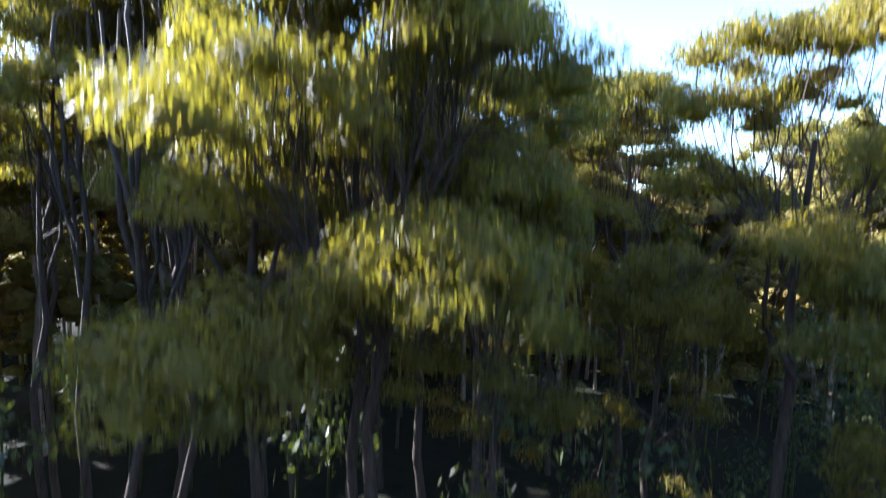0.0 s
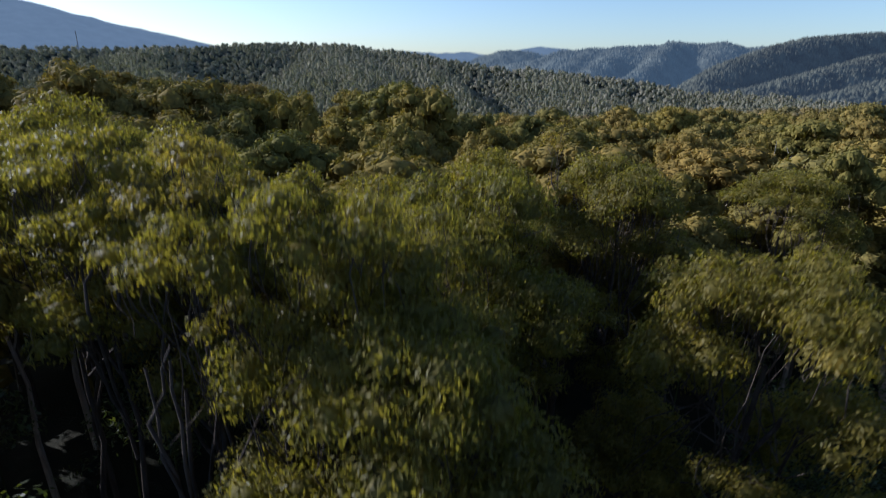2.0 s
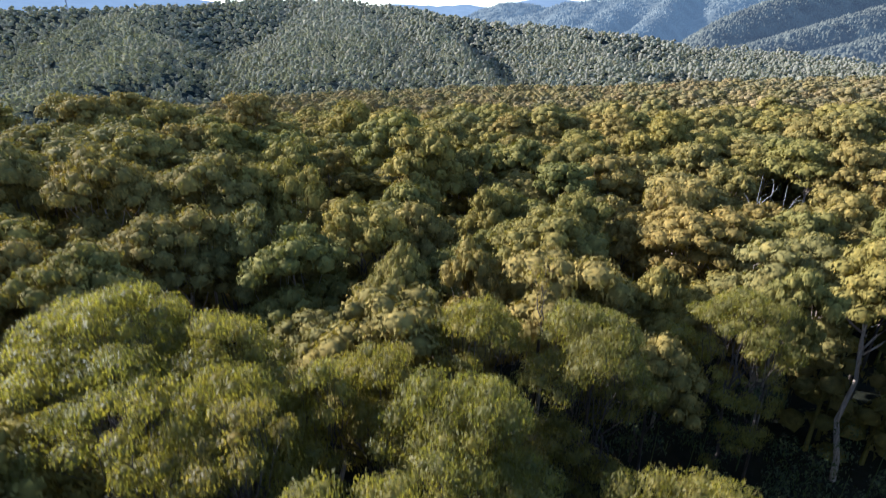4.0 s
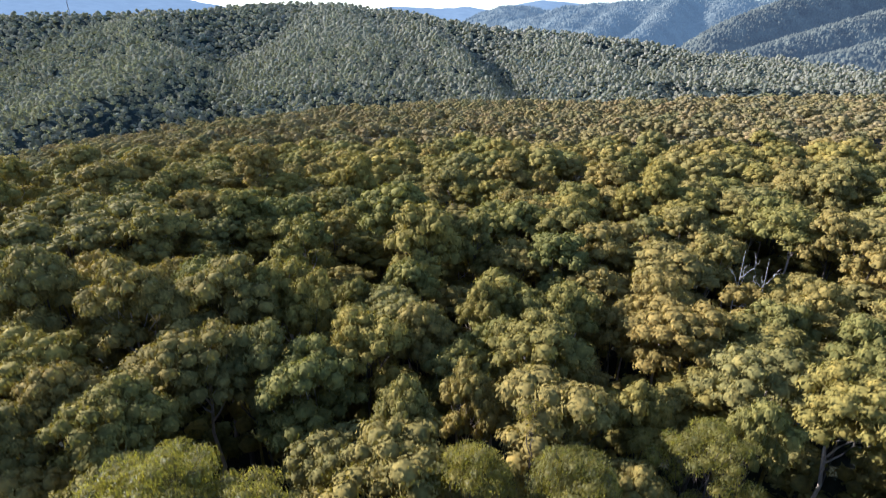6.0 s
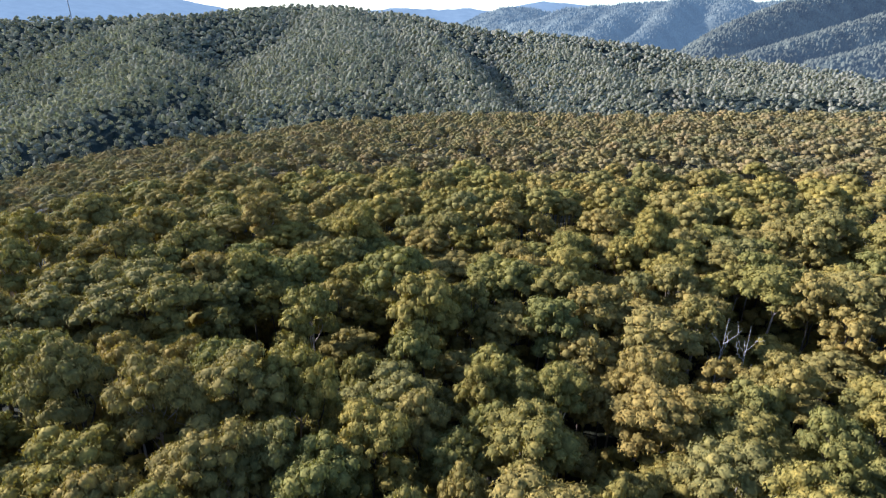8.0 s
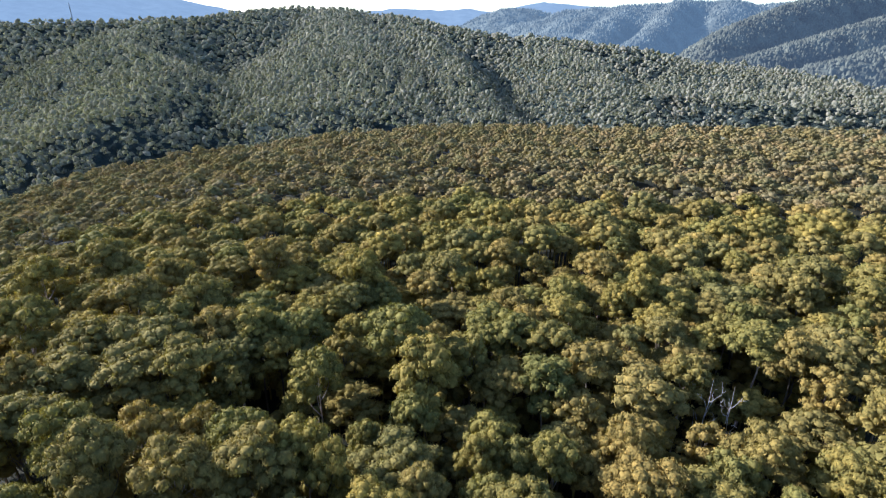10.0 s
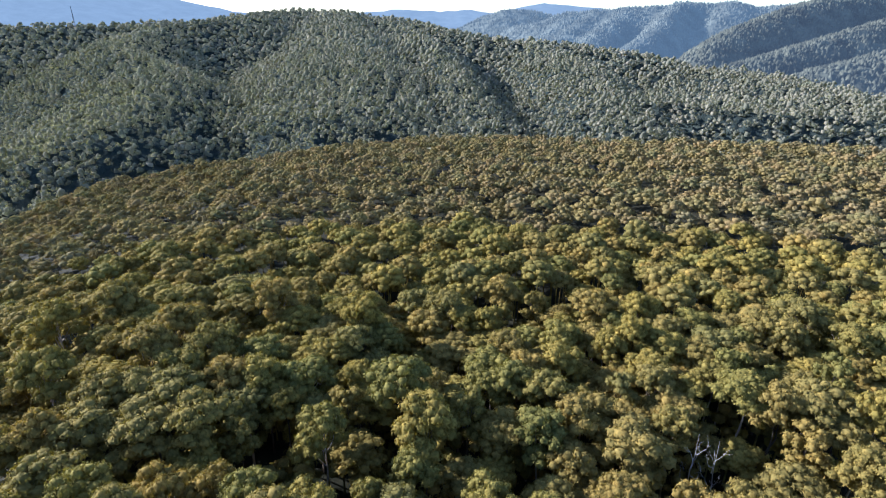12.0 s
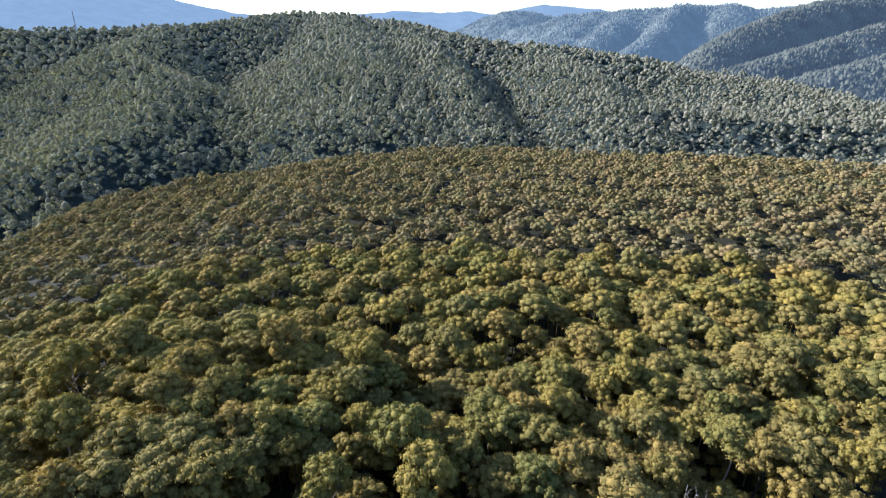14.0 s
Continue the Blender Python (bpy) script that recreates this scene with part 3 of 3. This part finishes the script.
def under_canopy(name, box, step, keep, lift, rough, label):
    """A closed, uneven leafy sheet that the tall crowns stand out of, coloured dark for the shaded depth between them.
    """
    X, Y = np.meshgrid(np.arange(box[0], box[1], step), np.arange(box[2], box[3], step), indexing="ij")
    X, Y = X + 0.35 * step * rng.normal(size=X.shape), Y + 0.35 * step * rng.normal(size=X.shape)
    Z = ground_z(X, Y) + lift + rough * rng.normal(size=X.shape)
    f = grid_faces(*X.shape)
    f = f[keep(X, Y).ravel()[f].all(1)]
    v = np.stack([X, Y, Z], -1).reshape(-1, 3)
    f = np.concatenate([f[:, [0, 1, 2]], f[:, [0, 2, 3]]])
    ob = new(name, mesh_from(name, v, f, LEAF_GAP_SHADE, False, rng.random(len(v))))
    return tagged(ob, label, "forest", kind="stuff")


def far_slope(x, y):
    return ((spur_side(x, y) > 55) | (x > 405)) & (np.hypot(x, y) > 260) & (np.abs(x) < 0.86 * y + 70)


def rows(near, far, step, widen, keep):
    """Standing places in loose rows that open out with the distance."""
    out, y = [], near
    while y < far:
        gap = step + widen * (y - near)
        half = min(0.86 * y + 60, 1900)
        for x in np.arange(-half, half, gap):
            px, py = x + rng.uniform(-0.45, 0.45) * gap, y + rng.uniform(-0.45, 0.45) * gap
            if keep(px, py):
                out.append((px, py, gap / step * rng.uniform(0.55, 1.45)))
        y += gap
    return out


spots = rows(340, 1260, 9.6, 0.0062, lambda x, y: -1000 < x < 800 and on_hill(x, y))
woods("valley_forest", spots, 4, 1, 22, LEAF_VALLEY, "tall forest, grey-green with painted haze, covering the hill across the valley", height=23.0, spread=5.6, deep=7.5, card=(1.2, 0.7), trunk=False, vary=0.42, tall=(0.8, 1.4), rough=0.24, inner=0.6, shaggy=0.75, size=(0.36, 0.6))
under_canopy("valley_forest", (-1150, 900, 250, 1260), 8.0, far_slope, 8.0, 2.6, "dark leafy sheet for the shaded depth of the hill forest")
spots = rows(1250, 2450, 17.0, 0.008, lambda x, y: x < 800)
woods("valley_forest", spots, 3, 1, 10, LEAF_VALLEY, "forest, grey-green with painted haze, on the upper slopes of the hill", height=24.0, spread=9.6, deep=8.0, card=(2.3, 1.4), trunk=False, vary=0.25, tall=(0.7, 1.1), rough=0.18, inner=0.8, shaggy=0.45, size=(0.42, 0.6))
under_canopy("valley_forest", (-1900, 800, 1250, 2460), 14.0, far_slope, 8.0, 3.4, "dark leafy sheet for the shaded depth of the upper slopes' forest")


def thicket(name, spots, label):
    """Shrubs and saplings under the trees, leaf by leaf, as one mesh."""
    pieces = []
    for x, y, s in spots:
        z = float(ground_z(x, y))
        h = rng.uniform(2.0, 9.5 if y < 30 else 7.0)
        for _ in range(5):
            c = np.array([x, y, z + h]) + rng.normal(size=3) * [1.1, 1.1, 0.8]
            pieces.append(leaves(75, c, rng.uniform(0.8, 1.3), 0.75, 0.3, 0.11, fill=0.7, low=-0.7))
        pieces.append(tube([(x, y, z - 0.5), (x + 0.2, y, z + h)], (0.07, 0.03), 4))
    v, f = stack(pieces)
    return tagged(new(name, mesh_from(name, v, f, LEAF_BUSH, False)), label, "undergrowth", kind="stuff")


thicket("understorey", scatter(260, 20000, (-45, 45, 3, 60), lambda x, y: in_view(x, y, 12) and math.hypot(x, y) > 8.5, 1.7, False), "dark understorey shrubs and saplings beneath the trees")
# ---- distant ranges ----
def far_range(name, ridges, box, step, mat, label, tufts=0):
    xs, ys = np.arange(box[0], box[1], step), np.arange(box[2], box[3], step)
    X, Y = np.meshgrid(xs, ys, indexing="ij")

    def height(x, y):
        z = np.full(np.shape(x), -140.0)
        for points, fall in ridges:
            z = smooth_max(z, ridge(points, np.asarray(x, float), np.asarray(y, float), fall, 40), 25)
        return z
    Z = height(X, Y) + 3.0 * rng.normal(size=X.shape)
    pieces = [(np.stack([X, Y, Z], -1).reshape(-1, 3), np.concatenate([grid_faces(*X.shape)[:, [0, 1, 2]], grid_faces(*X.shape)[:, [0, 2, 3]]]))]
    if tufts:
        # every far crown a small uneven peak
        tx, ty = rng.uniform(box[0], box[1], tufts), rng.uniform(box[2], box[3], tufts)
        base = np.stack([tx, ty, height(tx, ty)], -1)
        size = rng.uniform(3.5, 7.0, (tufts, 1))
        a = np.linspace(0, 2 * np.pi, 4, endpoint=False) + rng.uniform(0, 1.57, (tufts, 1))
        k = size * rng.uniform(0.7, 1.2, (tufts, 4))
        rim = base[:, None] + np.stack([k * np.cos(a), k * np.sin(a), np.full_like(k, -1.0)], -1)
        crest = base[:, None] + np.concatenate([0.3 * size * rng.normal(size=(tufts, 2)), rng.uniform(1.2, 2.0, (tufts, 1)) * size], -1)[:, None]
        v = np.concatenate([rim, crest], 1)
        f = np.arange(tufts)[:, None, None] * 5 + np.array([(0, 1, 4), (1, 2, 4), (2, 3, 4), (3, 0, 4)])
        pieces.append((v.reshape(-1, 3), f.reshape(-1, 3)))
    v, f = stack(pieces)
    ob = new(name, mesh_from(name, v, f, mat, False))
    return tagged(ob, label, "mountain range", kind="structure")


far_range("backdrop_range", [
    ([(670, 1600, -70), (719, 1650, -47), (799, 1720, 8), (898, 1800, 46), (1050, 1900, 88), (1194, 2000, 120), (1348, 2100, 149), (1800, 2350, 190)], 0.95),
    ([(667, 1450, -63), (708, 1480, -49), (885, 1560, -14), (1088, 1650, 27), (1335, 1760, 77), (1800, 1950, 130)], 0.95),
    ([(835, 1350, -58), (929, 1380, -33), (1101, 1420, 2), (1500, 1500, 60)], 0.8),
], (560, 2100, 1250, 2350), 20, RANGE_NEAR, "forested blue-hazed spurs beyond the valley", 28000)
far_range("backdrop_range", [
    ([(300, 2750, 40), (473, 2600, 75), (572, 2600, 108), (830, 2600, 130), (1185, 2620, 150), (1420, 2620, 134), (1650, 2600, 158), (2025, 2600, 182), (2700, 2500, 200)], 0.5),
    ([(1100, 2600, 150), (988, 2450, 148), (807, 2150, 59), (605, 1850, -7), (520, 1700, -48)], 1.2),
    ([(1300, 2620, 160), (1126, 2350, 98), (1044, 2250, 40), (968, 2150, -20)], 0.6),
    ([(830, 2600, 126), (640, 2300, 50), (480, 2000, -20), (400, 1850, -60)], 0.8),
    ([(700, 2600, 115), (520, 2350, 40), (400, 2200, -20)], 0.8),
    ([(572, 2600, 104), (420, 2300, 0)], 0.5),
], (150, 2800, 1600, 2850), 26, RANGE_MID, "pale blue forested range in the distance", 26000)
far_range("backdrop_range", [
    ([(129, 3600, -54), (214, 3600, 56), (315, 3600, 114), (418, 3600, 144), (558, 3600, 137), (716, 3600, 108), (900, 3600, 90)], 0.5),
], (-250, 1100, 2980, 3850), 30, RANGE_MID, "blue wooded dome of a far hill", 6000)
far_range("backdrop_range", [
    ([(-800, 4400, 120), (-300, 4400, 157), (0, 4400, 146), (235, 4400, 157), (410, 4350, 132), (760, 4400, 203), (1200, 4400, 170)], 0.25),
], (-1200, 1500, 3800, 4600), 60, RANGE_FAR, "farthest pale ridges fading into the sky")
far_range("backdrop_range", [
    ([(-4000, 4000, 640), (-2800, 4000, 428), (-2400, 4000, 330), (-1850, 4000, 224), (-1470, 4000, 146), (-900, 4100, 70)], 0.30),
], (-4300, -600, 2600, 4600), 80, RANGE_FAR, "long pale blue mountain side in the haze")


# ---- single things ----
def dead_tree(x, y, top, name_label):
    """A bare, bleached tree: trunk and crooked branches."""
    z = float(ground_z(x, y))
    tree = tagged(new("dead_tree"), name_label, "dead tree")
    tree.matrix_basis = Matrix.Translation((x, y, z))
    h = top - z
    v, f = limb((0, 0, -1), (0.4, 0.2, h), 0.13, 0.02, 0.05, 10, 8)
    new("trunk", mesh_from("trunk", v, f, BARK_DEAD, True)).parent = tree
    for i in range(6):
        a, s = i * 2.4 + rng.uniform(-0.3, 0.3), 0.52 + 0.06 * i
        start = np.array([0.4 * s, 0.2 * s, h * s])
        reach = rng.uniform(1.6, 2.7) * (1.25 - s * 0.6)
        tip = start + np.array([math.cos(a) * reach, math.sin(a) * reach, rng.uniform(2.2, 3.8)])
        pieces = [limb(start, tip, 0.042, 0.014, 0.12, 8, 6)]
        for _ in range(2):
            k = rng.uniform(0.45, 0.95)
            b0 = start + (tip - start) * k
            pieces.append(limb(b0, b0 + rng.normal(size=3) * 0.35 + [math.cos(a) * 0.5, math.sin(a) * 0.5, 1.0], 0.026, 0.01, 0.14, 5, 5))
        v, f = stack(pieces)
        new("branch", mesh_from("branch", v, f, BARK_DEAD, True)).parent = tree
    return tree


dead_tree(39.2, 64.5, 13.4, "dead leafless tree with bleached white crooked branches")
dead_tree(42.6, 64.5, 12.0, "dead leafless tree with bleached white crooked branches")

MAST_STEEL, _, mb = material("galvanised_steel", 0.5, 0.5)
mb.inputs["Base Color"].default_value, mb.inputs["Metallic"].default_value = (0.16, 0.17, 0.19, 1), 0.3
mx, my = -934.0, 1500.0
mz = float(ground_z(mx, my))
mast = tagged(new("radio_mast"), "slender steel lattice radio mast above the far trees", "mast")
mast.matrix_basis = Matrix.Translation((mx, my, mz))
MAST_TALL = 104.0 - mz
for k in range(3):
    a = k * 2.094
    v, f = tube([(1.6 * math.cos(a), 1.6 * math.sin(a), -1), (0.5 * math.cos(a), 0.5 * math.sin(a), MAST_TALL)], (0.42, 0.34), 6)
    new("leg", mesh_from("leg", v, f, MAST_STEEL, True)).parent = mast
for k in range(14):
    s = (k + 0.5) / 14
    r = 1.6 - 1.1 * s
    ring = [(r * math.cos(i * 2.094), r * math.sin(i * 2.094), MAST_TALL * (s + 0.03 * (i % 2))) for i in range(4)]
    v, f = tube(ring, [0.12] * 4, 5)
    new("brace", mesh_from("brace", v, f, MAST_STEEL, True)).parent = mast
